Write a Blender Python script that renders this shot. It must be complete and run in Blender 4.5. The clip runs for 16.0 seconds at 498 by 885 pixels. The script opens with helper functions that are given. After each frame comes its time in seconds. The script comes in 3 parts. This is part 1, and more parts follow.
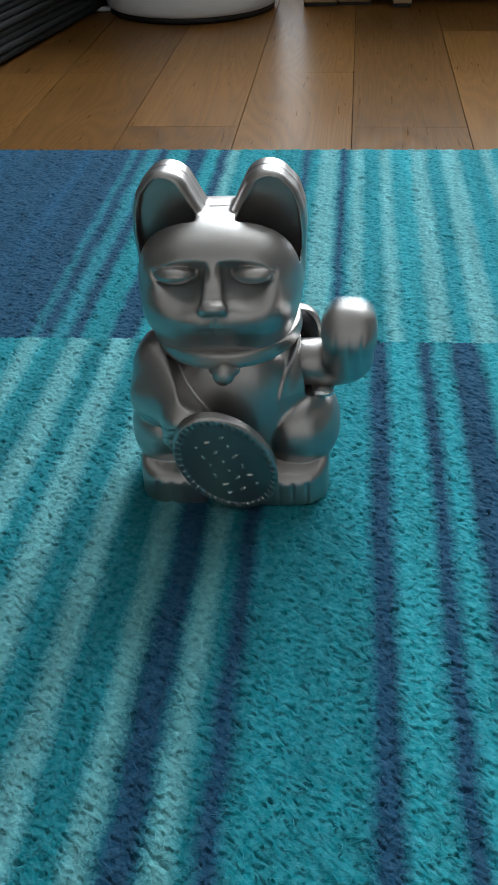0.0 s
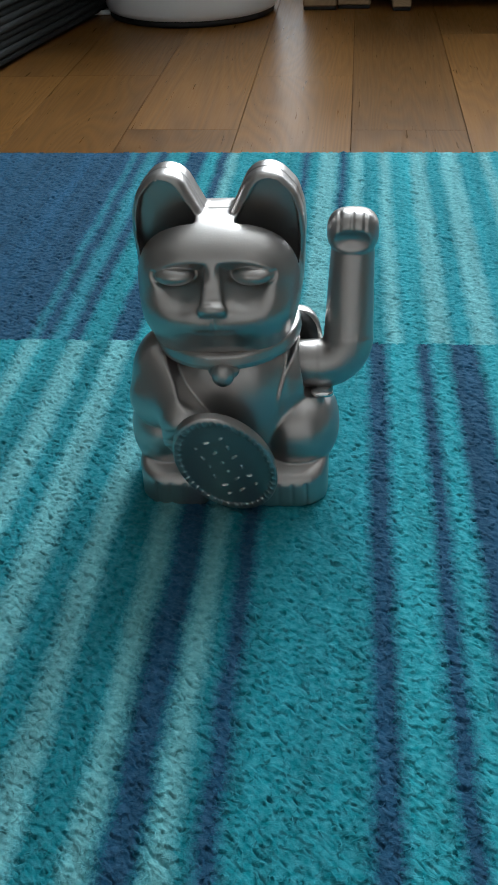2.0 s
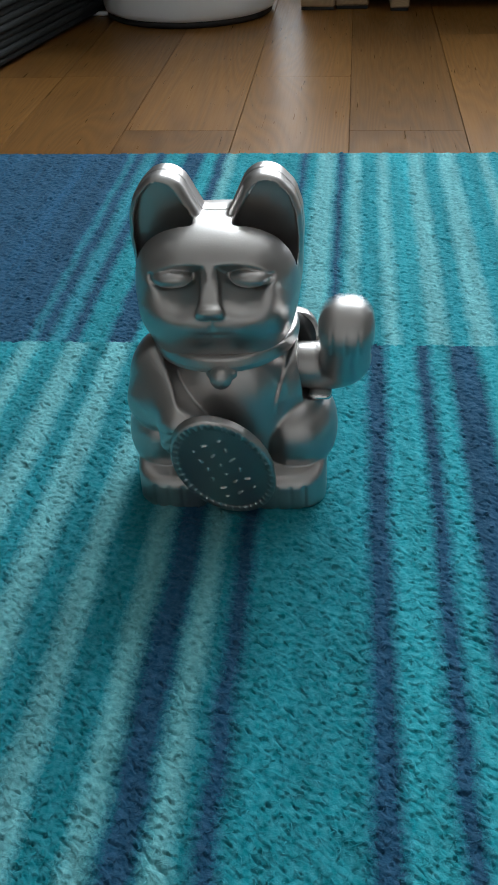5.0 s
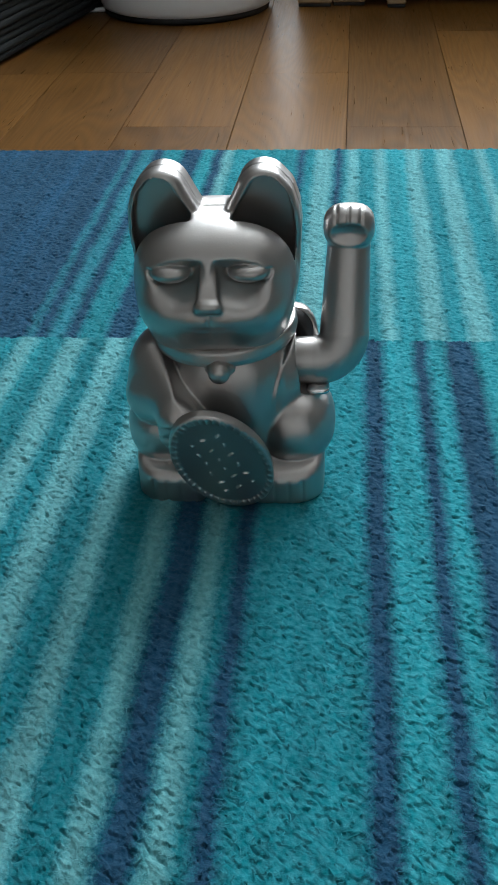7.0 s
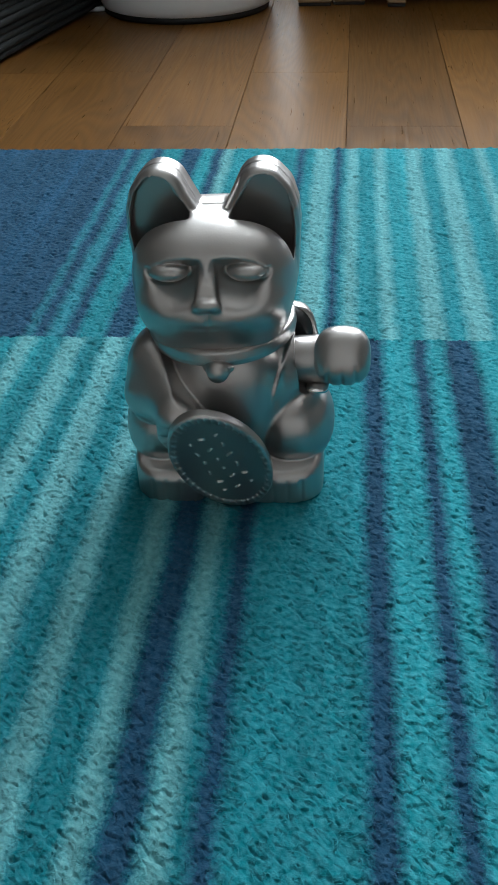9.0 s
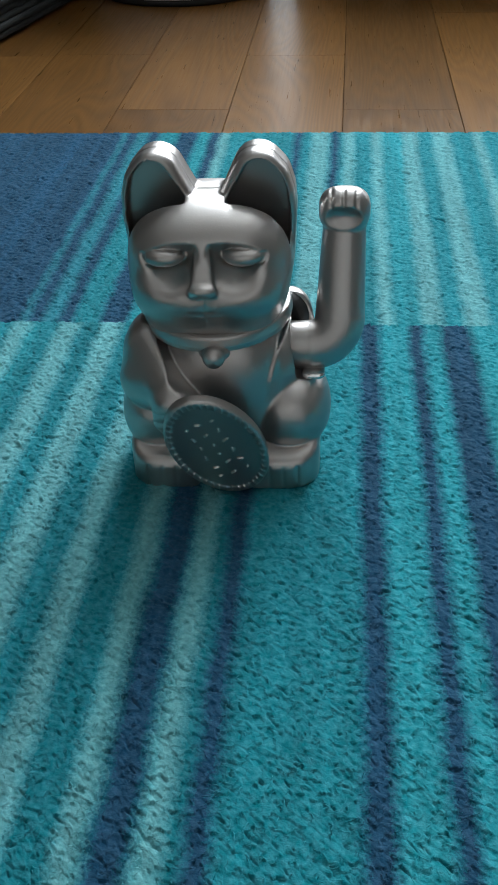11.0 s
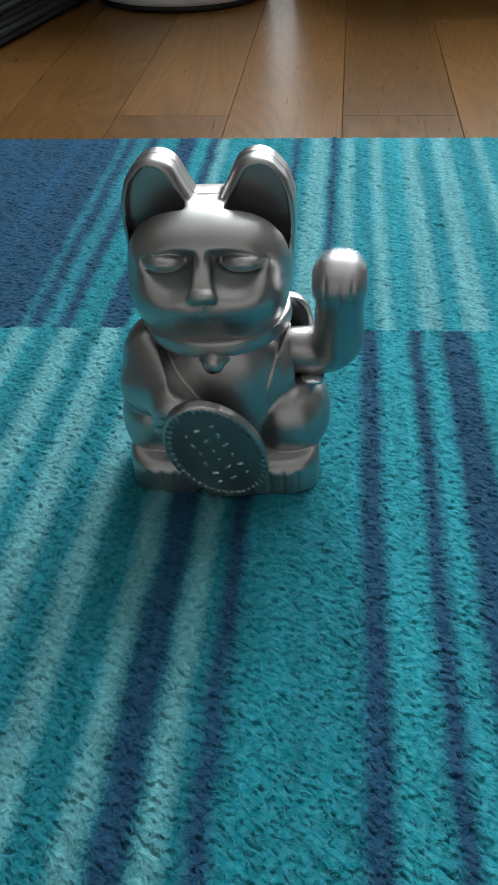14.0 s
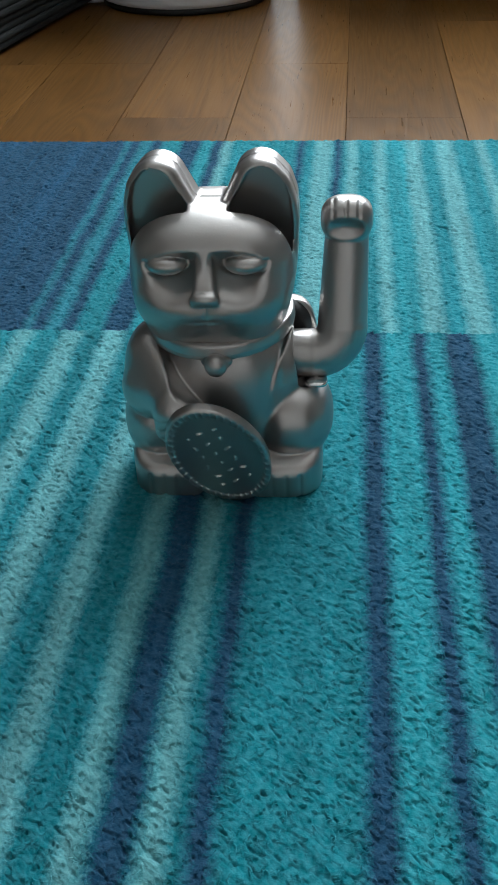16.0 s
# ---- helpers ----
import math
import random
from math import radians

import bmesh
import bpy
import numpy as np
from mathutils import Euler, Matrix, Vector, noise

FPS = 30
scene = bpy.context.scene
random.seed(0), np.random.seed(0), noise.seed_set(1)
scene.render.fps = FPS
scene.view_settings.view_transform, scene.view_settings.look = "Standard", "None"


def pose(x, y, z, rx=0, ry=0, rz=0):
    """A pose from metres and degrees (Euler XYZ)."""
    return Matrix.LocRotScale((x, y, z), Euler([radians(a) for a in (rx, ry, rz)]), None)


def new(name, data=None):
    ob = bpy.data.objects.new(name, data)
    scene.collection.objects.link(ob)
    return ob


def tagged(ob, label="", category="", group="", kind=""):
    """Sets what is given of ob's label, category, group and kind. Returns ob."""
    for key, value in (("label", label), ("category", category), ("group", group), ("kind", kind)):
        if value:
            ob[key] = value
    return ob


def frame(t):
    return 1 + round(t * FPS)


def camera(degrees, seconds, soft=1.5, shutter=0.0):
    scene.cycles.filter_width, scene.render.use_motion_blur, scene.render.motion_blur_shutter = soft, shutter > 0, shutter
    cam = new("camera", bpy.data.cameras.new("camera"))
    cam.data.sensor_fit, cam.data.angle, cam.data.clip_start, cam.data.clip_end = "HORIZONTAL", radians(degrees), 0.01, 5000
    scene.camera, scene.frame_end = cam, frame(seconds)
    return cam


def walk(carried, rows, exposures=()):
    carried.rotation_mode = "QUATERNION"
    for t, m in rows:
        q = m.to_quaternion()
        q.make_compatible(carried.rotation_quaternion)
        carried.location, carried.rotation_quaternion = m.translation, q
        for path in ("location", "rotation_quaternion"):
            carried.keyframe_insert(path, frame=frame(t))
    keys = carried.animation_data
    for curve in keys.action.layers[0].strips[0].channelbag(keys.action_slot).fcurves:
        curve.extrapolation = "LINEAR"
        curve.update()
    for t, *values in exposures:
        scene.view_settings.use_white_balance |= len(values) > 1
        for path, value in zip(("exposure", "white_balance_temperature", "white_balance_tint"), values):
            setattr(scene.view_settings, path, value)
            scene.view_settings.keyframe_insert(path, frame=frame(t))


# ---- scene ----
# camera: hand-held, almost still
cam = camera(26.9, 16.0, soft=1.7, shutter=0.5)
PATH = [
    (0, -0, -0, 0.322, 56.233, 1.429, 5.248),
    (0.5, -0.0002, -0.0001, 0.3221, 56.11, 1.332, 5.309),
    (1, 0.0001, -0.002, 0.3227, 56.185, 1.392, 5.222),
    (1.5, -0, -0.0022, 0.3226, 56.384, 1.415, 5.236),
    (2, 0.0005, -0.0023, 0.3222, 56.407, 1.452, 5.232),
    (2.5, 0.0008, -0.0016, 0.3223, 56.319, 1.531, 5.223),
    (3, -0.0003, -0.0018, 0.3224, 56.31, 1.424, 5.236),
    (3.5, 0.0005, -0.0005, 0.3213, 56.339, 1.56, 5.254),
    (4, 0.0005, 0.0009, 0.322, 56.512, 1.566, 5.179),
    (6.5, 0.0008, -0.0022, 0.3221, 56.24, 1.447, 5.053),
    (7, 0.0005, -0.0026, 0.3223, 56.258, 1.483, 4.966),
    (7.5, 0.0008, 0.0002, 0.3218, 56.527, 1.394, 4.996),
    (8, 0.0004, 0.0006, 0.321, 56.49, 1.285, 4.965),
    (8.5, 0.001, -0, 0.3211, 56.361, 1.417, 4.97),
    (9, 0.0011, -0.0013, 0.321, 56.26, 1.479, 4.989),
    (11.5, 0.0013, -0.0003, 0.3209, 55.348, 1.376, 4.801),
    (12, 0.0013, -0.0016, 0.3215, 55.556, 1.492, 4.853),
    (12.5, 0.0012, -0, 0.3209, 55.637, 1.62, 4.834),
    (13, 0.0009, 0.0019, 0.3218, 55.819, 1.475, 4.824),
    (13.5, 0.0015, 0.0022, 0.3214, 55.854, 1.408, 4.809),
    (14, 0.0014, -0, 0.3209, 55.704, 1.416, 4.8),
    (14.5, 0.0016, 0.0005, 0.3203, 55.778, 1.403, 4.693),
    (15, 0.0015, 0.0015, 0.3209, 55.832, 1.381, 4.701),
    (15.5, 0.0012, 0.0012, 0.3209, 55.829, 1.388, 4.842),
    (16, 0.0018, 0.0015, 0.3202, 55.845, 1.517, 4.988),
]
walk(cam, [(t, pose(*p)) for t, *p in PATH])

# ---- world, daylight ----
world = bpy.data.worlds.new("daylight")
scene.world = world
world.use_nodes = True
wn = world.node_tree.nodes
sky = wn.new("ShaderNodeTexSky")
sky.sky_type, sky.sun_disc = "NISHITA", False
sky.sun_elevation, sky.sun_rotation = radians(35), radians(20)
world.node_tree.links.new(sky.outputs[0], wn["Background"].inputs[0])
wn["Background"].inputs[1].default_value = 0.08
scene.view_settings.exposure = 0.0

WIN = (-0.36, 1.65, 0.06, 2.4)   # glazed door in the back wall: x0, x1, z0, z1
BACK = 2.08
SKYLINE = 0.85   # below it the door looks on duller ground outside
lamp = bpy.data.lights.new("window_daylight", "AREA")
SKY_X = (-0.32, 1.08)   # the open sky seen from inside
lamp.shape, lamp.size, lamp.size_y = "RECTANGLE", SKY_X[1] - SKY_X[0], WIN[3] - SKYLINE
lamp.energy, lamp.color = 102, (0.86, 0.95, 1.0)
lob = new("window_daylight", lamp)
lob.matrix_world = pose((SKY_X[0] + SKY_X[1]) / 2, BACK + 0.16, (SKYLINE + WIN[3]) / 2, -90, 0, 0)


# ---- materials ----
def material(name, color=(0.5, 0.5, 0.5), rough=0.5, metal=0.0):
    m = bpy.data.materials.new(name)
    m.use_nodes = True
    b = m.node_tree.nodes["Principled BSDF"]
    b.inputs["Base Color"].default_value = (*color, 1)
    b.inputs["Roughness"].default_value = rough
    b.inputs["Metallic"].default_value = metal
    return m, m.node_tree.nodes, m.node_tree.links, b


def noise_node(n, l, scale, detail=3, vec=None, rough=0.55, distort=0.0):
    t = n.new("ShaderNodeTexNoise")
    t.inputs["Scale"].default_value, t.inputs["Detail"].default_value = scale, detail
    t.inputs["Roughness"].default_value, t.inputs["Distortion"].default_value = rough, distort
    if vec is not None:
        l.new(vec, t.inputs["Vector"])
    return t


def maths(n, l, op, a, b=None, c=None):
    t = n.new("ShaderNodeMath")
    t.operation = op
    for k, v in enumerate((a, b, c)):
        if v is None:
            continue
        if isinstance(v, (int, float)):
            t.inputs[k].default_value = v
        else:
            l.new(v, t.inputs[k])
    return t.outputs[0]


def span(n, l, v, a, b, c, d):
    t = n.new("ShaderNodeMapRange")
    l.new(v, t.inputs[0])
    for k, x in enumerate((a, b, c, d)):
        t.inputs[k + 1].default_value = x
    return t.outputs[0]


def ramp(n, l, v, stops, mode="LINEAR"):
    t = n.new("ShaderNodeValToRGB")
    t.color_ramp.interpolation = mode
    e = t.color_ramp.elements
    while len(e) < len(stops):
        e.new(0.5)
    for k, (p, c) in enumerate(sorted(stops)):
        e[k].position, e[k].color = p, (*c, 1)
    l.new(v, t.inputs[0])
    return t.outputs[0]


def mixed(n, l, f, a, b, mode="MIX"):
    t = n.new("ShaderNodeMix")
    t.data_type, t.blend_type = "RGBA", mode
    for k, v in ((0, f), (6, a), (7, b)):
        if isinstance(v, (int, float)):
            t.inputs[k].default_value = v
        elif isinstance(v, tuple):
            t.inputs[k].default_value = (*v, 1)
        else:
            l.new(v, t.inputs[k])
    return t.outputs[2]


def bump(n, l, b, h, strength, dist):
    t = n.new("ShaderNodeBump")
    t.inputs["Strength"].default_value, t.inputs["Distance"].default_value = strength, dist
    l.new(h, t.inputs["Height"])
    l.new(t.outputs[0], b.inputs["Normal"])


def silver_paint():
    m, n, l, b = material("silver_paint", (0.48, 0.455, 0.455), 0.33, 0.94)
    pos = n.new("ShaderNodeTexCoord").outputs["Object"]
    big = noise_node(n, l, 28, 3, pos)
    fine = noise_node(n, l, 900, 2, pos)
    l.new(span(n, l, big.outputs[0], 0.0, 1.0, 0.31, 0.39), b.inputs["Roughness"])
    l.new(mixed(n, l, big.outputs[0], (0.42, 0.40, 0.39), (0.485, 0.462, 0.45)), b.inputs["Base Color"])
    bump(n, l, b, fine.outputs[0], 0.05, 0.0005)
    return m


DUSK = (0.020, 0.180, 0.235)
TEAL, DEEP, AQUA, PALE, NAVY, INDIGO = ((0.012, 0.212, 0.260), (0.009, 0.175, 0.216), (0.017, 0.25, 0.30),
                                        (0.108, 0.335, 0.365), (0.012, 0.062, 0.120), (0.012, 0.070, 0.138))
# stripes: where each begins across the rug (metres), and its colour
FRONT = [(-0.36, TEAL), (-0.214, PALE), (-0.201, AQUA), (-0.194, DEEP), (-0.184, PALE), (-0.168, DEEP), (-0.156, PALE), (-0.140, DEEP),
         (-0.125, PALE), (-0.112, DEEP), (-0.0935, PALE), (-0.0840, DEEP), (-0.0812, NAVY), (-0.069, DEEP), (-0.0665, PALE), (-0.0560, DEEP),
         (-0.0505, NAVY), (-0.0402, TEAL), (0.0150, NAVY), (0.0253, AQUA), (0.0435, NAVY), (0.0542, AQUA), (0.065, NAVY), (0.084, AQUA), (0.112, NAVY), (0.125, TEAL)]
REAR = [(-0.36, INDIGO), (-0.318, NAVY), (-0.262, INDIGO), (-0.246, NAVY), (-0.212, DUSK), (-0.206, NAVY), (-0.196, DUSK), (-0.186, NAVY),
        (-0.177, TEAL), (-0.157, NAVY), (-0.139, AQUA), (-0.126, NAVY), (-0.117, PALE), (-0.108, TEAL), (-0.047, NAVY), (-0.039, TEAL), (-0.031, PALE),
        (-0.0145, AQUA), (-0.0115, NAVY), (-0.0045, TEAL), (-0.0005, PALE), (0.0085, TEAL), (0.0266, PALE), (0.0340, AQUA), (0.0545, PALE), (0.067, TEAL),
        (0.0816, PALE), (0.0975, TEAL), (0.119, PALE), (0.129, TEAL)]
SEAM, EDGE, SKEW = 0.6005, 0.990, 0.019   # the cross seam and the far edge of the rug, and their slant


def rug_pile():
    m, n, l, b = material("rug_pile", TEAL, 0.9)
    geo = n.new("ShaderNodeNewGeometry")
    xyz = n.new("ShaderNodeSeparateXYZ")
    l.new(geo.outputs["Position"], xyz.inputs[0])
    x, y = xyz.outputs[0], xyz.outputs[1]
    wob = noise_node(n, l, 330, 4, geo.outputs["Position"], 0.7)
    slow = noise_node(n, l, 9, 2, geo.outputs["Position"])
    yarn = noise_node(n, l, 850, 2, geo.outputs["Position"])
    xx = maths(n, l, "MULTIPLY_ADD", wob.outputs[0], 0.004, x)
    xx = maths(n, l, "MULTIPLY_ADD", yarn.outputs[0], 0.006, xx)
    xx = maths(n, l, "MULTIPLY_ADD", slow.outputs[0], 0.004, xx)
    kink = noise_node(n, l, 34, 2, geo.outputs["Position"])
    xx = maths(n, l, "MULTIPLY_ADD", maths(n, l, "SUBTRACT", kink.outputs[0], 0.5), 0.006, xx)

    def bands(rows):
        out = [(max(0.0, (p + 0.36) / 0.6), c) for p, c in rows]
        soft = [ramp(n, l, maths(n, l, "FRACT", maths(n, l, "MULTIPLY_ADD", xx, 1 / 0.6, (0.353 - o) / 0.6)), out, "CONSTANT") for o in (-0.0024, -0.0008, 0.0008, 0.0024)]
        return mixed(n, l, 0.5, mixed(n, l, 0.5, soft[0], soft[1]), mixed(n, l, 0.5, soft[2], soft[3]))
    yy = maths(n, l, "MULTIPLY_ADD", x, -SKEW, y)
    yy = maths(n, l, "MULTIPLY_ADD", wob.outputs[0], 0.006, yy)
    far = maths(n, l, "GREATER_THAN", yy, SEAM + 0.003)
    col = mixed(n, l, far, bands(FRONT), bands(REAR))
    fluff = noise_node(n, l, 320, 3, geo.outputs["Position"])
    isl = span(n, l, fluff.outputs[0], 0.3, 0.7, 0, 1)
    hsv = n.new("ShaderNodeHueSaturation")
    l.new(col, hsv.inputs["Color"])
    along = n.new("ShaderNodeMapping")
    l.new(geo.outputs["Position"], along.inputs[0])
    along.inputs["Scale"].default_value = (1, 0.05, 1)
    dye = noise_node(n, l, 110, 3, along.outputs[0], 0.6)   # uneven dye along the yarn
    val = maths(n, l, "MULTIPLY", span(n, l, isl, 0, 1, 0.80, 1.20), span(n, l, dye.outputs[0], 0.3, 0.7, 0.82, 1.18))
    l.new(val, hsv.inputs["Value"])
    l.new(span(n, l, isl, 0, 1, 1.05, 0.92), hsv.inputs["Saturation"])
    l.new(hsv.outputs[0], b.inputs["Base Color"])
    b.inputs["Sheen Weight"].default_value, b.inputs["Sheen Roughness"].default_value = 0.05, 0.5
    b.inputs["Specular IOR Level"].default_value = 0.08
    fib = noise_node(n, l, 1400, 3, geo.outputs["Position"])
    bump(n, l, b, fib.outputs[0], 0.45, 0.001)
    return m


def oak(name, dark=(0.070, 0.029, 0.006), light=(0.20, 0.092, 0.021), rough=0.27):
    m, n, l, b = material(name, light, rough)
    pos = n.new("ShaderNodeTexCoord").outputs["Object"]
    info = n.new("ShaderNodeObjectInfo")
    add = n.new("ShaderNodeVectorMath")
    add.operation = "MULTIPLY_ADD"
    l.new(info.outputs["Random"], add.inputs[0])
    add.inputs[1].default_value = (7.3, 3.1, 5.7)
    l.new(pos, add.inputs[2])
    mp = n.new("ShaderNodeMapping")
    l.new(add.outputs[0], mp.inputs[0])
    mp.inputs["Scale"].default_value = (1, 0.09, 1)
    swirl = noise_node(n, l, 11, 2, mp.outputs[0], 0.5, 0.6)
    ring = maths(n, l, "MULTIPLY", swirl.outputs[0], 26)
    ring = maths(n, l, "FRACT", ring)
    ring = maths(n, l, "PINGPONG", ring, 0.5)
    mp2 = n.new("ShaderNodeMapping")
    l.new(add.outputs[0], mp2.inputs[0])
    mp2.inputs["Scale"].default_value = (1, 0.03, 1)
    fine = noise_node(n, l, 420, 4, mp2.outputs[0], 0.65)
    cloud = noise_node(n, l, 6, 3, add.outputs[0])
    g = maths(n, l, "MULTIPLY_ADD", ring, 0.48, maths(n, l, "MULTIPLY_ADD", fine.outputs[0], 0.16, 0.10))
    g = maths(n, l, "MULTIPLY_ADD", cloud.outputs[0], 0.35, g)
    col = ramp(n, l, g, [(0.18, dark), (0.5, tuple((p + q) / 2 for p, q in zip(dark, light))), (0.85, light)])
    knot = n.new("ShaderNodeTexVoronoi")
    knot.inputs["Scale"].default_value = 5.0
    l.new(add.outputs[0], knot.inputs["Vector"])
    k = span(n, l, knot.outputs["Distance"], 0.02, 0.16, 0.6, 0)
    col = mixed(n, l, k, col, (0.07, 0.035, 0.016))
    hsv = n.new("ShaderNodeHueSaturation")
    l.new(col, hsv.inputs["Color"])
    l.new(span(n, l, info.outputs["Random"], 0, 1, 0.8, 1.2), hsv.inputs["Value"])
    l.new(hsv.outputs[0], b.inputs["Base Color"])
    l.new(span(n, l, fine.outputs[0], 0.2, 0.8, rough - 0.06, rough + 0.1), b.inputs["Roughness"])
    b.inputs["Specular IOR Level"].default_value = 0.28
    bump(n, l, b, fine.outputs[0], 0.01, 0.0004)
    return m


def plain(name, color, rough=0.5, metal=0.0, scale=30, spread=0.12, relief=0.1, size=0.001):
    m, n, l, b = material(name, color, rough, metal)
    pos = n.new("ShaderNodeTexCoord").outputs["Object"]
    a, c = noise_node(n, l, scale, 4, pos), noise_node(n, l, scale * 14, 3, pos)
    lo, hi = tuple(v * (1 - spread) for v in color), tuple(min(1, v * (1 + spread)) for v in color)
    l.new(mixed(n, l, a.outputs[0], lo, hi), b.inputs["Base Color"])
    l.new(span(n, l, a.outputs[0], 0.3, 0.7, max(0.02, rough - 0.05), min(1, rough + 0.05)), b.inputs["Roughness"])
    bump(n, l, b, c.outputs[0], relief, size)
    return m


SILVER = silver_paint()
PILE = rug_pile()
OAK = oak("oak_floor", rough=0.3)
OAK_FURN = oak("oak_furniture", (0.24, 0.15, 0.08), (0.42, 0.29, 0.17), 0.45)
BACKING = plain("rug_backing", (0.03, 0.12, 0.15), 0.95, scale=80, relief=0.5)
# unseen side and back walls, darkened so little light bounces into the shadows
WALL_DIM = plain("dim_wall_paint", (0.13, 0.125, 0.117), 0.85, scale=3, spread=0.04, relief=0.15)
# unseen south wall, kept pale as a reflector for the silver cat
WALL_BOUNCE = plain("bounce_wall_paint", (0.62, 0.61, 0.595), 0.85, scale=3, spread=0.04, relief=0.15)
CEIL = plain("ceiling_paint", (0.82, 0.81, 0.79), 0.9, scale=3, spread=0.03)
GAP = plain("joint_shadow", (0.06, 0.03, 0.014), 0.9)
WHITE = plain("white_plastic", (0.84, 0.86, 0.88), 0.38, scale=12, spread=0.03, relief=0.03)
# black for rubber and small dark parts, and for the arm socket's painted shade
BLACK = plain("black_rubber_and_shade", (0.012, 0.012, 0.013), 0.6)
CORD = plain("dark_woven_cord", (0.009, 0.012, 0.013), 0.85, scale=90, spread=0.35, relief=0.7, size=0.002)
FRAME = plain("white_window_frame", (0.78, 0.78, 0.77), 0.4, scale=5, spread=0.03)
# mirror-bright metal, only for the added highlight plate below the arm
GLINT = plain("glint_metal", (0.8, 0.8, 0.8), 0.15, 1.0, spread=0.03)


# ---- building helpers ----
def thing(name, label, category, at=None, **kw):
    ob = new(name)
    if at is not None:
        ob.matrix_basis = at
    return tagged(ob, label, category, **kw)


def part(name, data, mat, parent=None, label="", at=None):
    """One mesh object, from a bmesh or a mesh, under a thing or a part."""
    if isinstance(data, bmesh.types.BMesh):
        me = bpy.data.meshes.new(name)
        data.to_mesh(me)
        data.free()
    else:
        me = data
    if mat is not None and not me.materials:
        me.materials.append(mat)
    ob = new(name, me)
    ob.parent = parent
    if at is not None:
        ob.matrix_basis = at
    return tagged(ob, label)


def box(x0, x1, y0, y1, z0, z1, bevel=0.0, seg=1, bm=None):
    bm = bm or bmesh.new()
    r = bmesh.ops.create_cube(bm, size=1)
    for v in r["verts"]:
        v.co = Vector(((x0 + x1) / 2 + v.co.x * (x1 - x0), (y0 + y1) / 2 + v.co.y * (y1 - y0), (z0 + z1) / 2 + v.co.z * (z1 - z0)))
    if bevel:
        bmesh.ops.bevel(bm, geom=list({e for v in r["verts"] for e in v.link_edges}), offset=bevel, segments=seg, profile=0.5, affect="EDGES")
    return bm


def lathe(profile, n=64):
    bm = bmesh.new()
    rings = [[bm.verts.new((r * math.cos(2 * math.pi * k / n), r * math.sin(2 * math.pi * k / n), z)) for k in range(n)] for r, z in profile]
    for a, c in zip(rings, rings[1:]):
        for k in range(n):
            bm.faces.new((a[k], a[(k + 1) % n], c[(k + 1) % n], c[k]))
    bm.faces.new(rings[0][::-1])
    bm.faces.new(rings[-1])
    for f in bm.faces:
        f.smooth = len(f.verts) == 4
    return bm


# ---- moulded shapes: signed distance fields in millimetres, skinned into a mesh ----
def skinned(name, field, lo, hi, step=0.7):
    """A smooth closed mesh, in metres, of the surface where field(x, y, z) is 0."""
    ax = [np.arange(a, b + step, step, dtype=np.float32) for a, b in zip(lo, hi)]
    g = np.meshgrid(*ax, indexing="ij", sparse=True)
    d = np.broadcast_to(field(*g), [len(a) for a in ax]).astype(np.float32)
    ins = d < 0
    corner = np.zeros([s - 1 for s in d.shape], np.uint8)
    for i in (0, 1):
        for j in (0, 1):
            for k in (0, 1):
                corner += ins[i:i + d.shape[0] - 1, j:j + d.shape[1] - 1, k:k + d.shape[2] - 1]
    act = (corner > 0) & (corner < 8)
    idx = np.argwhere(act)
    num = np.full(act.shape, -1, np.int64)
    num[act] = np.arange(len(idx))
    acc, cnt = np.zeros((len(idx), 3)), np.zeros(len(idx))
    corners = [np.array((i, j, k)) for i in (0, 1) for j in (0, 1) for k in (0, 1)]
    for a in corners:
        for e in range(3):
            if a[e]:
                continue
            b = a.copy()
            b[e] = 1
            pa, pb = idx + a, idx + b
            va, vb = d[tuple(pa.T)], d[tuple(pb.T)]
            cross = (va < 0) != (vb < 0)
            t = np.where(cross, va / np.where(cross, va - vb, 1), 0)
            p = pa.astype(float)
            p[:, e] += t
            acc[cross] += p[cross]
            cnt[cross] += 1
    co = acc / cnt[:, None] * step + np.array(lo)
    faces = []
    for e in range(3):
        u, v = (e + 1) % 3, (e + 2) % 3
        sl0, sl1 = [slice(None)] * 3, [slice(None)] * 3
        sl0[e], sl1[e] = slice(0, -1), slice(1, None)
        a, b = ins[tuple(sl0)], ins[tuple(sl1)]
        for flip, mask in ((False, a & ~b), (True, ~a & b)):
            p = np.argwhere(mask)
            p = p[(p[:, u] > 0) & (p[:, v] > 0) & (p[:, u] < d.shape[u] - 1) & (p[:, v] < d.shape[v] - 1)]
            q = []
            for du, dv in ((-1, -1), (0, -1), (0, 0), (-1, 0)):
                c = p.copy()
                c[:, u] += du
                c[:, v] += dv
                q.append(num[tuple(c.T)])
            q = np.stack(q[::-1] if flip else q, 1)
            faces.append(q)
    faces = np.concatenate(faces)
    me = bpy.data.meshes.new(name)
    me.from_pydata((co * 0.001).tolist(), [], faces.tolist())
    me.polygons.foreach_set("use_smooth", np.ones(len(me.polygons), bool))
    me.update()
    return me


def smin(a, b, k):
    h = np.clip(0.5 + 0.5 * (b - a) / k, 0, 1)
    return b * (1 - h) + a * h - k * h * (1 - h)


def smax(a, b, k):
    return -smin(-a, -b, k)


def blob(x, y, z, c, r, p=2.0):
    s = (np.abs((x - c[0]) / r[0]) ** p + np.abs((y - c[1]) / r[1]) ** p + np.abs((z - c[2]) / r[2]) ** p) ** (1 / p)
    return (s - 1) * min(r)


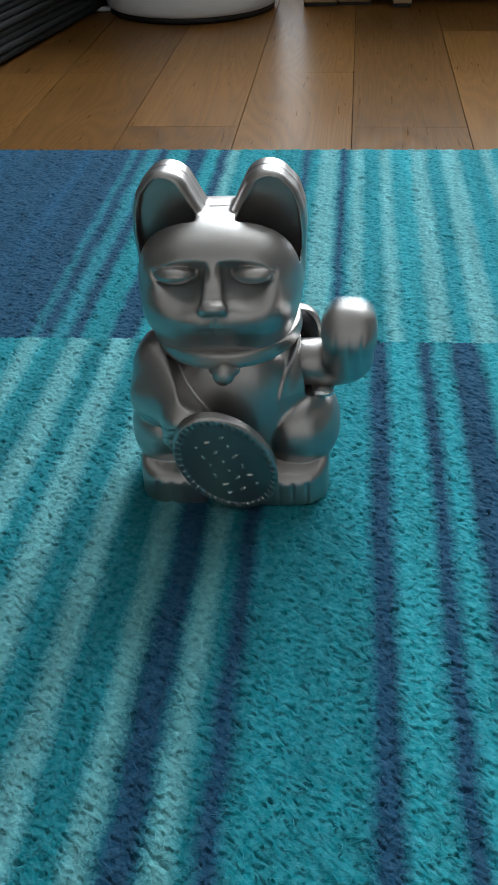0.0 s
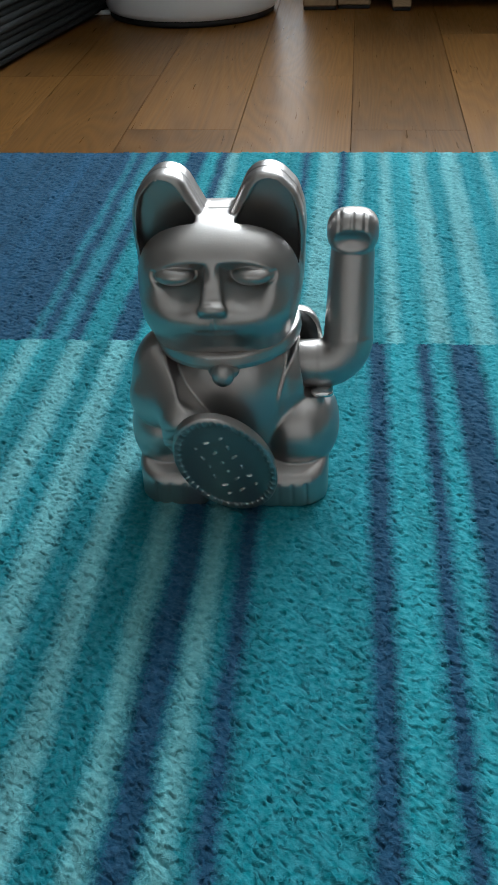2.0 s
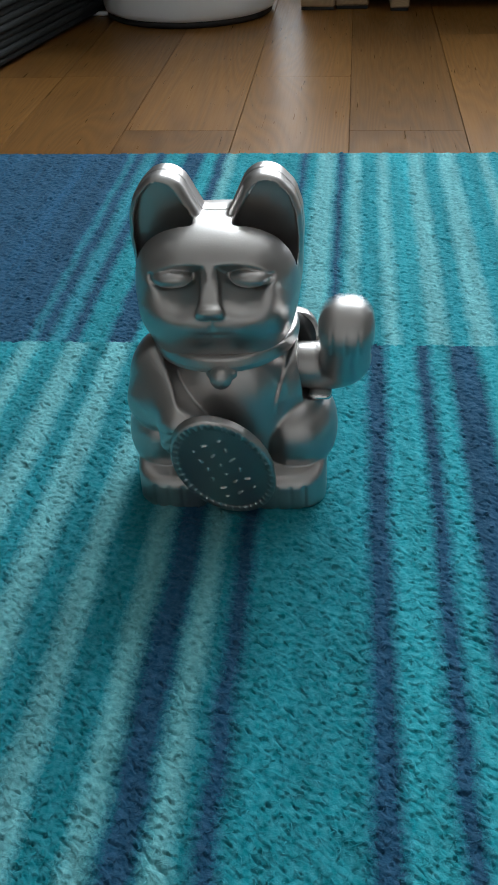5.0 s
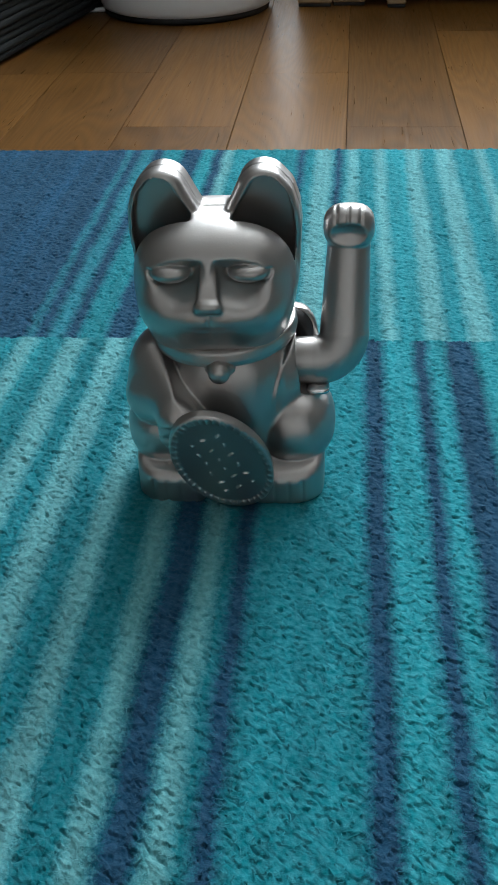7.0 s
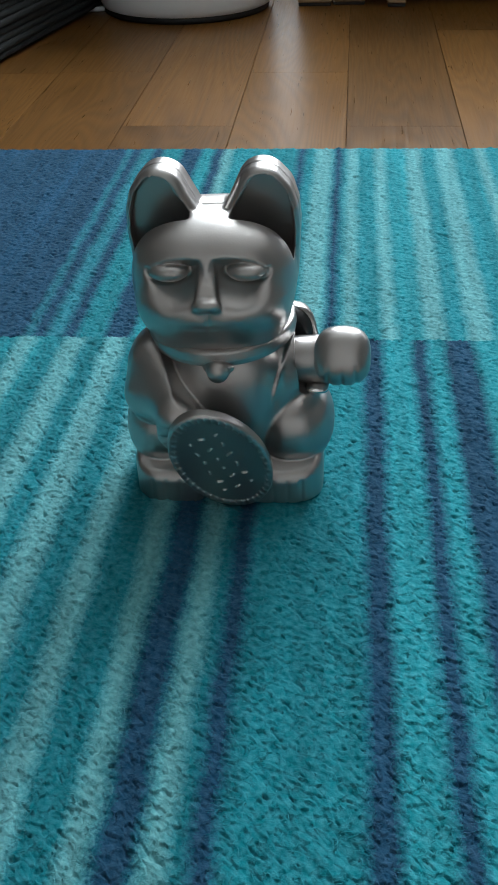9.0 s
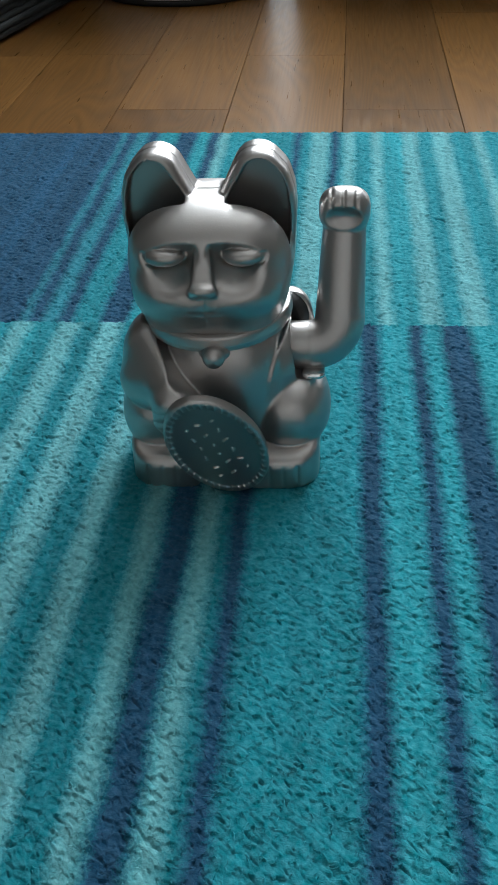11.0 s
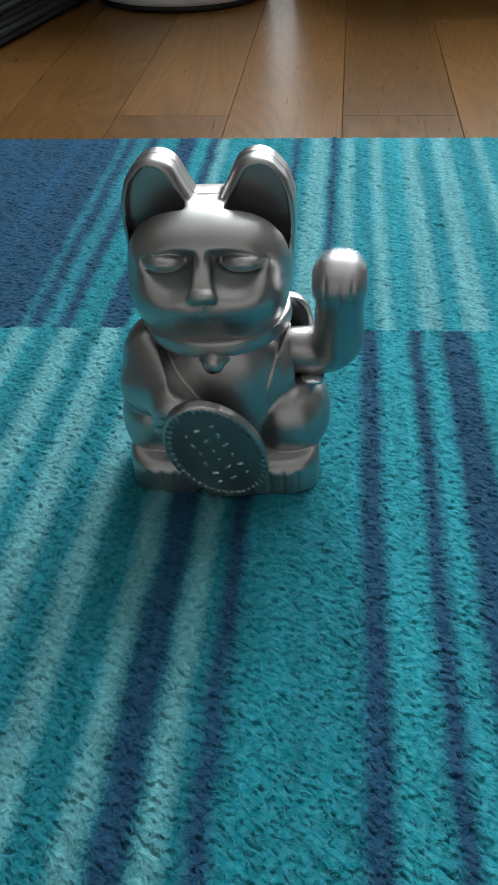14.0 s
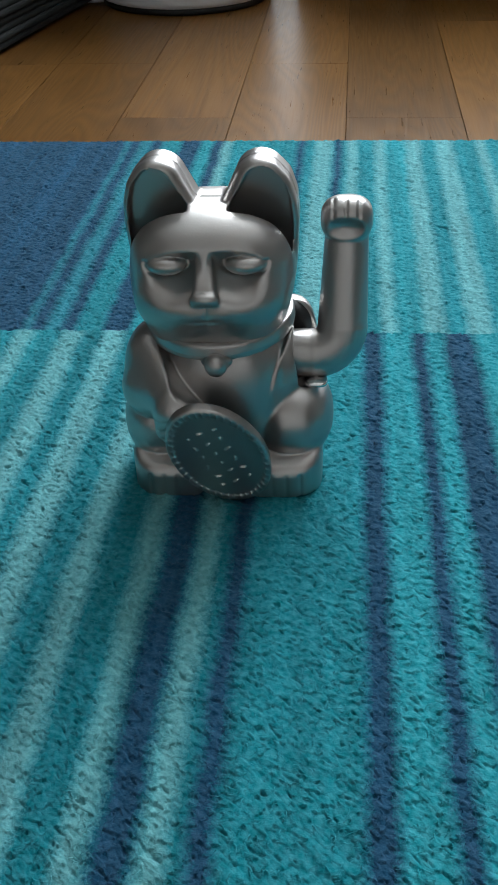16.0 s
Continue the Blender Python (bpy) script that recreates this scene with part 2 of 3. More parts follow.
def rod(x, y, z, a, b, r0, r1):
    ab = [q - p for p, q in zip(a, b)]
    t = np.clip(((x - a[0]) * ab[0] + (y - a[1]) * ab[1] + (z - a[2]) * ab[2]) / sum(v * v for v in ab), 0, 1)
    return np.sqrt((x - a[0] - t * ab[0]) ** 2 + (y - a[1] - t * ab[1]) ** 2 + (z - a[2] - t * ab[2]) ** 2) - (r0 + (r1 - r0) * t)


def brick(x, y, z, c, h, r):
    q = [np.abs(v - m) - (s - r) for v, m, s in zip((x, y, z), c, h)]
    out = np.sqrt(np.maximum(q[0], 0) ** 2 + np.maximum(q[1], 0) ** 2 + np.maximum(q[2], 0) ** 2)
    return out + np.minimum(np.maximum(np.maximum(q[0], q[1]), q[2]), 0) - r


def tri(u, v, p):
    """Distance, in a plane, to a convex outline with corners p, listed anticlockwise."""
    best, inside = None, None
    for (ax, ay), (bx, by) in zip(p, p[1:] + p[:1]):
        ex, ey, wx, wy = bx - ax, by - ay, u - ax, v - ay
        t = np.clip((wx * ex + wy * ey) / (ex * ex + ey * ey), 0, 1)
        dd = (wx - ex * t) ** 2 + (wy - ey * t) ** 2
        s = ex * wy - ey * wx
        best = dd if best is None else np.minimum(best, dd)
        inside = s if inside is None else np.minimum(inside, s)
    return np.where(inside > 0, -1, 1) * np.sqrt(best)


def slab(flat, y, c, h, r):
    a, b = flat + r, np.abs(y - c) - (h - r)
    return np.minimum(np.maximum(a, b), 0) + np.sqrt(np.maximum(a, 0) ** 2 + np.maximum(b, 0) ** 2) - r


def head_field(x, y, z):
    ax = np.abs(x)
    d = blob(x * (1 + 0.0042 * np.clip(110 - z, 0, 40)), y, z, (0, 2, 107), (40.0, 38.5, 37), 2.9)
    d = smin(d, blob(ax, y, z, (13, -25, 104), (20, 14, 13)), 7)
    # brow ledge over a hollow that slopes out into the cheek
    socket = smax(blob(ax, y, z, (16.0, -43.5, 127), (16.8, 19.5, 17)), (z - 133.8 + 0.010 * (ax - 12) ** 2 + 1.08 * (y + 34)) / 1.47, 0.8)
    d = smax(d, -socket, np.clip(0.9 + 0.35 * (123 - z) + 0.3 * np.maximum(0, ax - 24), 0.9, 5.0))
    drop = 132 - z
    nose = smax(smax(ax - (2.9 + 0.13 * drop), -(y + 30.0 + 0.58 * drop), 2.2), smax(z - 132, 109.5 - z, 2.5), 2.0)
    d = smin(d, smax(nose, y + 15, 1.0), 1.2)
    d = smin(d, blob(ax, y, z, (0, -41, 112.2), (6.4, 3.4, 3.0)), 2.0)
    # eyes, each with a fine lid line
    d = smin(d, blob(ax, y, z, (18, -26.8, 123.6), (9.8, 7.6, 4.7)), 0.3)
    e = np.sqrt(((ax - 18) / 9.9) ** 2 + ((z - 123.8) / 5.0) ** 2)
    d = d + 0.9 * np.exp(-((e - 1.05) / 0.11) ** 2) * (y < -15) * (z < 126)
    # muzzle and mouth
    d = smin(d, blob(ax, y, z, (5.5, -35, 103.5), (8, 5.0, 5.5)), 5)
    d = d + 0.5 * np.exp(-((ax - 4) / 5) ** 2 - ((z - 99.5 - 0.12 * ax) / 0.9) ** 2) * (y < -20)
    d = d + 0.4 * np.exp(-(x / 0.8) ** 2 - ((z - 104) / 3.5) ** 2) * (y < -20)
    ear = slab(tri(ax, z, [(15, 134), (28.2, 116), (29.4, 134), (28.9, 142), (27, 148.5), (23.8, 152)]) - 12, y + 0.05 * (z - 140), 6, 12, 5)
    d = smin(d, ear, 1.5)
    pocket = slab(tri(ax, z, [(16, 138), (30.2, 114), (31.1, 134), (30.3, 143), (28.3, 149.5), (25, 153)]) - 7.8, y + 0.12 * (z - 140), -5.2, 7.2, 1.0)
    d = smax(d, -pocket, 0.7)
    # mould seam over ears and crown
    return d + 0.75 * np.exp(-((y - 4) / 0.55) ** 2) * (z > 118)


def body_field(x, y, z):
    ax = np.abs(x)
    d = blob(x, y, z, (0, 4, 40), (43, 38, 44), 2.3)
    d = smin(d, blob(ax, y, z, (28, 5, 62), (19, 22, 19)), 8)
    belly = blob(x, y, z, (0, -10, 54), (31, 28, 36), 2.3)
    d = smin(d, belly, 1.2)
    d = smin(d, blob(x, y, z, (31, 16, 70), (13.5, 13, 16)), 4)
    # coat flap that ends in a crisp edge over the chest
    rise = 1.3 * np.clip((z - 46) / 10, 0, 1) * np.clip((84 - z) / 4, 0, 1)
    edge = 23.5 + 0.36 * (z - 59) + 0.010 * (z - 66) ** 2
    d = d - rise * np.clip((x - edge) / 2.2, 0, 1) * np.clip(-y / 6, 0, 1)
    knee = blob(ax, y, z, (33, -7.5, 31), (21, 27, 22), 2.2)
    d = smin(d, knee, 1.2)
    foot = brick(ax, y, z - 0.42 * (y + 40), (30.5, -21, 5.0), (18, 21, 12), 4.5)
    foot = smax(foot, 0.5 * (ax - 45) - 0.5 * (y + 36), 4)
    for tx in (24, 31, 38):
        foot = foot + 0.55 * np.exp(-((ax - tx) / 0.9) ** 2) * (y < -36) * (z < 14)
    d = smin(d, foot, 0.8)
    d = smin(d, brick(x, y, z, (0, -12, 3), (40, 24, 7), 4), 2)
    # bent arm that holds the coin, with a sharp inner edge
    arm = smin(rod(x, y, z, (-33, -3, 66), (-35, -20, 54), 16, 14.5), rod(x, y, z, (-35, -20, 54), (-20, -42, 56), 14.5, 11), 7)
    arm = smin(arm, rod(x, y, z, (-33, -14, 68), (-18, -38, 57), 15.5, 12), 5)
    arm = smax(arm, 0.70 * (x + 29.5) + 0.66 * (z - 79.5) - 0.10 * (y + 38) + 2.2, 0.5)
    hand = blob(x, y, z, (-20, -47, 55), (10.5, 9, 9))
    hand = smin(hand, blob(x, y, z, (-24, -47, 46), (7, 6.5, 8)), 4)
    for tx in (43, 48.5, 54):
        hand = hand + 0.8 * np.exp(-((z - tx - 0.3 * (x + 22)) / 0.9) ** 2) * (y < -49)
    d = smin(d, smin(arm, hand, 4), 1.0)
    # socket of the waving arm
    d = smax(d, -brick(x, y, z, (47.5, -3, 66), (13, 17, 16), 6), 1.0)
    d = smax(d, -brick(x, y, z, (40, 5, 71), (16, 9, 13.5), 3), 0.6)
    d = smax(d, -z, 1.5)
    d = smax(d, z - 84, 3)
    return d


def collar_field(x, y, z):
    zz = z - 83.4 - 0.05 * y
    r = np.sqrt((x / 34.6) ** 2 + ((y - 1) / 36.5) ** 2)
    out = (r - 1) * 36
    return smax(np.abs(out + 0.15 * zz) - 2.6, np.abs(zz) - 3.9, 1.6) + 0.5 * np.exp(-((zz + 2.6) / 0.6) ** 2)


def arm_field(x, y, z):
    """The waving arm, upright, about its pivot."""
    d = rod(x, y, z, (0, 0, 0), (11, 0, 0), 12.2, 12.4)
    d = smax(d, -(x + 2.5), 0.8)
    bend = np.sqrt((np.sqrt((x - 10.5) ** 2 + (z - 14.5) ** 2) - 14.5) ** 2 + y ** 2) - 12.5
    bend = smax(bend, smax(10.5 - x, z - 14.5, 0.1), 0.3)
    d = smin(d, bend, 0.6)
    d = smin(d, rod(x, y, z, (25.0, 0, 14.5), (26.8, 0, 60), 12.4, 10.6), 0.6)
    paw = blob(x, y, z, (26.8, -3, 67.2), (12.6, 13.2, 11.2), 2.6)
    for tx in (20.8, 26.8, 32.8):
        paw = paw + 0.7 * np.exp(-((x - tx) / 0.7) ** 2) * (y < -8) * np.clip((78 - z) / 3, 0, 1) * np.clip((z - 66) / 2, 0, 1)
    # fingertips curl over a hollow palm
    paw = smax(paw, -blob(x, y, z, (26.8, -20.5, 61.3), (12, 10, 7.2), 2.4), 0.8)
    d = smin(d, paw, 0.8)
    return d


def coin_field(x, y, z):
    """An oval coin, flat in its own x-z plane, with a raised rim and plain raised strokes."""
    rr = np.sqrt((x / 22.4) ** 2 + (z / 34.0) ** 2)
    flat = (rr - 1) * 24
    d = slab(flat, y, 0, 3.2, 1.2)
    d = smax(d, -slab(flat + 2.9, y, -4.2, 1.6, 0.4), 0.6)
    ang = np.arctan2(z / 34.0, x / 22.4)
    tick = np.abs(((ang * 44 / (2 * np.pi)) % 1) - 0.5) - 0.13
    d = d - 0.35 * ((tick < 0) & (np.abs(flat + 2.2) < 1.6) & (y < -2))
    for cx, cz, hx, hz, c, s in STROKES:
        u, w = (x - cx) * c + (z - cz) * s, -(x - cx) * s + (z - cz) * c
        d = smin(d, brick(u, y, w, (0, -2.4, 0), (hx, 1.2, hz), 0.5), 0.3)
    return d


STROKES = []
rs = random.Random(4)
for kz in range(6):
    for kx in range(3):
        a = radians(rs.choice((15, -20, 70, 100)))
        STROKES.append(((kx - 1) * 7.5 + rs.uniform(-1, 1), (kz - 2.5) * 7.4 + rs.uniform(-1, 1), rs.uniform(0.5, 1.7), 0.45, math.cos(a), math.sin(a)))

# ---- the room ----
# SOUTH is placed near, so that wall throws more light on the cat
FLOOR, SOUTH = -0.009, -1.9


def room():
    sub = part("floor", box(-2.2, 2.2, SOUTH, BACK, FLOOR - 0.06, FLOOR - 0.004), GAP, None, "oak plank floor with fine dark joints")
    tagged(sub, category="floor", kind="structure")
    for nm, b in (("wall_west", (-2.3, -2.2, SOUTH - 0.1, BACK + 0.1, -0.07, 2.5)), ("wall_east", (2.2, 2.3, SOUTH - 0.1, BACK + 0.1, -0.07, 2.5)),
                  ("wall_south", (-2.2, 2.2, SOUTH - 0.1, SOUTH, -0.07, 2.5))):
        tagged(part(nm, box(*b), WALL_BOUNCE if nm == "wall_south" else WALL_DIM, None, "plain unseen wall, its tone set to control bounced light"), category="wall", kind="structure")
    bm = box(-2.2, WIN[0], BACK, BACK + 0.1, -0.07, 2.5)
    box(WIN[1], 2.2, BACK, BACK + 0.1, -0.07, 2.5, bm=bm)
    box(WIN[0], WIN[1], BACK, BACK + 0.1, WIN[3], 2.5, bm=bm)
    box(WIN[0], WIN[1], BACK, BACK + 0.1, -0.07, WIN[2], bm=bm)
    tagged(part("wall_north", bm, WALL_DIM, None, "plain unseen wall, darkened to limit bounced light, with a glazed door opening"), category="wall", kind="structure")
    tagged(part("ceiling", box(-2.3, 2.3, SOUTH - 0.1, BACK + 0.1, 2.5, 2.6), CEIL, None, "plain white ceiling"), category="ceiling", kind="structure")
    m, n, l, b = material("daylight_haze", (0.3, 0.32, 0.32), 0.9)
    b.inputs["Emission Color"].default_value, b.inputs["Emission Strength"].default_value = (0.85, 0.93, 1.0, 1), 2.2
    tagged(part("backdrop", box(WIN[0] - 0.5, WIN[1] + 0.5, BACK + 0.5, BACK + 0.52, -0.3, SKYLINE - 0.02), m, None, "dull daylight outside the glazed door"), category="backdrop", kind="structure")
    win = tagged(new("window_1"), "white framed glazed door letting in overcast daylight", "window", kind="structure")
    for x0, x1, z0, z1 in ((WIN[0], WIN[0] + 0.06, WIN[2], WIN[3]), (WIN[1] - 0.06, WIN[1], WIN[2], WIN[3]),
                           (WIN[0] + 0.06, WIN[1] - 0.06, WIN[3] - 0.06, WIN[3]), (WIN[0] + 0.06, WIN[1] - 0.06, WIN[2], WIN[2] + 0.06)):
        part("window_frame", box(x0, x1, BACK + 0.02, BACK + 0.07, z0, z1, 0.004), FRAME, win)
    return sub


floor = room()

# ---- the beckoning cat ----
CAT = pose(-0.0550, 0.4640, -0.001, 0, -1.5, -0.2)
cat = thing("beckoning_cat", "silver painted plastic beckoning cat figurine standing on a striped rug", "cat figurine", CAT)
part("body", skinned("body", body_field, (-66, -62, -3), (64, 48, 92), 0.75), SILVER, cat)
part("head", skinned("head", head_field, (-50, -52, 70), (50, 48, 172), 0.75), SILVER, cat, "", pose(-0.0030, 0, -0.0010))
part("collar", skinned("collar", collar_field, (-46, -46, 70), (46, 48, 94), 0.75), SILVER, cat, "", pose(-0.0020, 0, 0))
part("bell", skinned("bell", lambda x, y, z: smin(blob(x, y, z, (0, -41, 77), (5.4, 5.2, 5.6)), blob(x, y, z, (0, -37, 77), (7.5, 4, 4)), 1.5), (-10, -50, 66), (14, -30, 86), 0.6), SILVER, cat)
part("coin", skinned("coin", coin_field, (-27, -6, -38), (27, 6, 38), 0.5), SILVER, cat, "embossed oval coin", pose(-0.0002, -0.0508, 0.0336, 13.5, -24.7, 0))
# added plate that stands in for a highlight on the ledge below the arm
part("arm_glint", skinned("arm_glint", lambda x, y, z: blob(x, y, z, (0, 0, 0), (6, 7, 2), 3), (-8, -9, -4), (8, 9, 4), 0.5), GLINT, cat, "small added plate for the bright highlight below the arm", pose(0.0455, -0.0100, 0.0505, -8))
# the socket's inner shade as a black insert over its silver back
part("socket_shade", skinned("socket_shade", lambda x, y, z: smax(blob(x, y, z, (31, 16, 70), (13.5, 13, 16)) + 1.6, np.abs(y - 12.8) - 4.2, 0.6), (14, 5, 50), (46, 20, 90), 0.7), BLACK, cat, "black insert that stands in for the shade inside the arm socket")
PIVOT = (0.0335, 0.0, 0.0610)
arm = part("arm", skinned("arm", arm_field, (-5, -20, -14), (48, 16, 88), 0.7), SILVER, cat, "raised waving arm with a curled paw", pose(*PIVOT))

# ---- the rug ----
rug = thing("rug", "striped cut-pile rug in teal, aqua, pale blue and navy", "rug")


def rug_sheet():
    bm = bmesh.new()
    nx, ny = 60, 30
    x0, x1, y0 = -0.9, 0.7, 0.12
    vs = []
    for j in range(ny + 1):
        for i in range(nx + 1):
            x = x0 + (x1 - x0) * i / nx
            y = y0 + (EDGE + SKEW * x - y0) * j / ny
            vs.append(bm.verts.new((x, y, -0.0045)))
    for j in range(ny):
        for i in range(nx):
            a = j * (nx + 1) + i
            bm.faces.new((vs[a], vs[a + 1], vs[a + nx + 2], vs[a + nx + 1]))
    r = bmesh.ops.extrude_face_region(bm, geom=bm.faces[:])
    for v in r["geom"]:
        if isinstance(v, bmesh.types.BMVert):
            v.co.z = FLOOR + 0.0005
    bmesh.ops.recalc_face_normals(bm, faces=bm.faces[:])
    return bm


part("backing", rug_sheet(), PILE, rug, "woven striped ground of the rug")


def smooth_noise(rng, u, v):
    a = rng.random((256, 256))
    i, j = np.floor(u).astype(int), np.floor(v).astype(int)
    s, t = u - i, v - j
    s, t = s * s * (3 - 2 * s), t * t * (3 - 2 * t)
    i, j = i % 255, j % 255
    return (a[i, j] * (1 - s) + a[i + 1, j] * s) * (1 - t) + (a[i, j + 1] * (1 - s) + a[i + 1, j + 1] * s) * t


def shingles(rng, u, v):
    """Overlapping tufts: cells whose height climbs along u and drops at the far end."""
    g = rng.random((6, 256, 256))
    i0, j0 = np.floor(u).astype(int), np.floor(v).astype(int)
    best, out = np.full(u.shape, 9.0), np.zeros(u.shape)
    for di in (-1, 0, 1):
        for dj in (-1, 0, 1):
            i, j = (i0 + di) % 256, (j0 + dj) % 256
            du, dv = u - (i0 + di + g[0, i, j]), v - (j0 + dj + g[1, i, j])
            d = du * du + dv * dv
            k = d < best
            best = np.where(k, d, best)
            out = np.where(k, (0.25 + 1.5 * g[2, i, j] ** 3) * (du + 0.5 * (g[4, i, j] - 0.5) * dv) + 0.6 * (g[3, i, j] - 0.5), out)
    return out


def pile_height(rng, x, y):
    low = np.sin(x * 61 + 2 * np.sin(y * 37)) * np.cos(y * 53 + 1.7 * np.sin(x * 71))
    a = -0.85 + 0.35 * low
    u, w = np.cos(-0.85) * x + np.sin(-0.85) * y, -np.sin(-0.85) * x + np.cos(-0.85) * y
    u, w = u + 0.0012 * smooth_noise(rng, x / 0.004, y / 0.004), w + 0.0016 * smooth_noise(rng, x / 0.005, y / 0.005)
    h = 0.00088 * shingles(rng, u / 0.0056, w / 0.0021)
    h += 0.0013 * (smooth_noise(rng, u / 0.013, w / 0.005) - 0.5)
    h += 0.00032 * (smooth_noise(rng, u / 0.0016, w / 0.0009) - 0.5)
    pit = np.clip((smooth_noise(rng, u / 0.0048, w / 0.0015) - 0.85) / 0.10, 0, 1)
    return h - 0.0011 * pit - 0.0004


def pile():
    """The dense, felted face of the rug over the stretch that is seen, tuft by tuft."""
    rng = np.random.default_rng(3)
    ys, y = [], 0.14
    while y < EDGE + 0.02:
        ys.append(y)
        y += 0.00044 + 0.0006 * max(0, y - 0.25)
    cols = 640
    yy = np.array(ys)[:, None] * np.ones((1, cols))
    f = np.linspace(0, 1, cols)[None]
    xx = (-0.08 - 0.31 * yy) * (1 - f) + (0.04 + 0.155 * yy) * f
    h = pile_height(rng, xx, yy)
    over = yy - (EDGE + SKEW * xx + 0.0016 * (smooth_noise(rng, xx / 0.003, yy * 0) - 0.5))
    roll = np.clip(over / 0.005 + 1, 0, 1)
    zz = h * (1 - roll) + (-0.0086) * roll ** 3
    yy = np.minimum(yy, EDGE + SKEW * xx + 0.0008)
    n = xx.size
    r = len(ys)
    k = (np.arange(r - 1)[:, None] * cols + np.arange(cols - 1)[None]).reshape(-1)
    q = np.stack([k, k + 1, k + cols + 1, k + cols], 1)
    me = bpy.data.meshes.new("pile")
    me.vertices.add(n)
    me.vertices.foreach_set("co", np.stack([xx, yy, zz], 2).reshape(-1))
    me.loops.add(len(q) * 4)
    me.loops.foreach_set("vertex_index", q.reshape(-1).astype(np.int32))
    me.polygons.add(len(q))
    me.polygons.foreach_set("loop_start", np.arange(len(q), dtype=np.int32) * 4)
    me.polygons.foreach_set("use_smooth", np.ones(len(q), bool))
    me.update(calc_edges=True)
    me.validate()
    return me


def stray_fibres():
    """Thin loose yarn ends that lie on the pile."""
    rng = np.random.default_rng(8)
    n = 9000
    y = 0.16 + 0.8 * rng.random(n) ** 1.5
    x = (-0.08 - 0.31 * y) + rng.random(n) * (0.12 + 0.465 * y)
    ok = y < EDGE - 0.01
    x, y = x[ok], y[ok]
    n = len(x)
    ang, ln = -0.85 + rng.normal(0, 0.8, n), rng.uniform(0.002, 0.006, n)
    bend = rng.normal(0, 1.5, n)
    v = np.zeros((n, 8, 3))
    for k in range(4):
        t = k / 3
        a = ang + bend * t
        px, py = x + np.cos(a) * ln * t, y + np.sin(a) * ln * t
        wd = 0.00026 * (1 - 0.7 * t)
        z = np.full(n, -0.0005 + 0.0013 * math.sin(t * 2.4))
        v[:, 2 * k] = np.stack([px - np.sin(a) * wd, py + np.cos(a) * wd, z], 1)
        v[:, 2 * k + 1] = np.stack([px + np.sin(a) * wd, py - np.cos(a) * wd, z + 0.0001], 1)
    q = np.array([(0, 1, 3, 2), (2, 3, 5, 4), (4, 5, 7, 6)])
    f = (np.arange(n)[:, None, None] * 8 + q[None]).reshape(-1, 4)
    me = bpy.data.meshes.new("loose_fibre")
    me.from_pydata(v.reshape(-1, 3).tolist(), [], f.tolist())
    return me


tagged(part("loose_fibre", stray_fibres(), PILE, rug, "fine loose yarn ends"), kind="stuff")
tagged(part("tufted_face", pile(), PILE, rug, "short leaning wool tufts"), kind="stuff")


# ---- things beyond the rug ----
def bin_thing():
    ob = thing("waste_bin", "round white plastic bin with a black foot on oak floor", "bin", pose(-0.250, 1.688, FLOOR))
    part("foot_ring", lathe([(0.123, 0.0), (0.126, 0.002), (0.126, 0.009), (0.118, 0.011)]), BLACK, ob, "black recessed foot")
    part("shell", lathe([(0.10, 0.007), (0.121, 0.007), (0.128, 0.010), (0.131, 0.016), (0.132, 0.03), (0.138, 0.15), (0.144, 0.32), (0.1465, 0.325), (0.144, 0.33), (0.139, 0.33), (0.13, 0.15), (0.122, 0.03)]), WHITE, ob)
    hole = bpy.data.meshes.new("vent_hole")
    bm = lathe([(0.0013, -0.001), (0.0018, 0.0), (0.0018, 0.0005), (0.001, 0.0006)], 10)
    bm.to_mesh(hole)
    bm.free()
    hole.materials.append(BLACK)
    for k in range(86):
        a = 2 * math.pi * k / 86
        at = Matrix.Translation((0.1331 * math.cos(a), 0.1331 * math.sin(a), 0.0435)) @ Matrix.Rotation(a, 4, "Z") @ Matrix.Rotation(radians(90), 4, "Y")
        part("vent_hole", hole, None, ob, "", at)


bin_thing()


def basket():
    ob = thing("storage_basket", "dark grey woven rope storage basket on the oak floor", "basket", pose(-0.447, 1.318, FLOOR, 0, 0, -10))
    rows = 25
    for k in range(rows):
        z = 0.009 + k * 0.0092
        o = 0.0015 * math.sin(k * 1.9)
        bm = box(-0.42 - o, o, 0 - o, 0.62, z - 0.0049, z + 0.0049, 0.0042, 3)
        part("rope_coil", bm, CORD, ob)
    part("base", box(-0.41, -0.008, 0.008, 0.61, 0.0, 0.02, 0.004), BLACK, ob)


basket()


def cabinet():
    ob = thing("oak_cabinet", "light oak cabinet on low block legs with dark felt pads", "cabinet", pose(0, 0, FLOOR))
    part("body", box(-0.078, 0.62, 1.69, 2.05, 0.032, 0.48, 0.004, 2), OAK_FURN, ob)
    for x0, x1, y0 in ((-0.080, -0.0285, 1.683), (-0.0275, 0.0225, 1.690), (0.0545, 0.083, 1.672), (0.55, 0.6, 1.68)):
        leg = part("leg", box(x0, x1, y0, y0 + 0.05, 0.005, 0.036, 0.002), OAK_FURN, ob)
        part("felt_pad", box(x0 + 0.001, x1 - 0.001, y0 + 0.002, y0 + 0.048, 0.0, 0.0055, 0.001), BLACK, leg, "dark felt pad")
    for x0 in (-0.07, 0.56):
        part("leg", box(x0, x0 + 0.05, 1.98, 2.03, 0.0, 0.036, 0.002), OAK_FURN, ob)


cabinet()


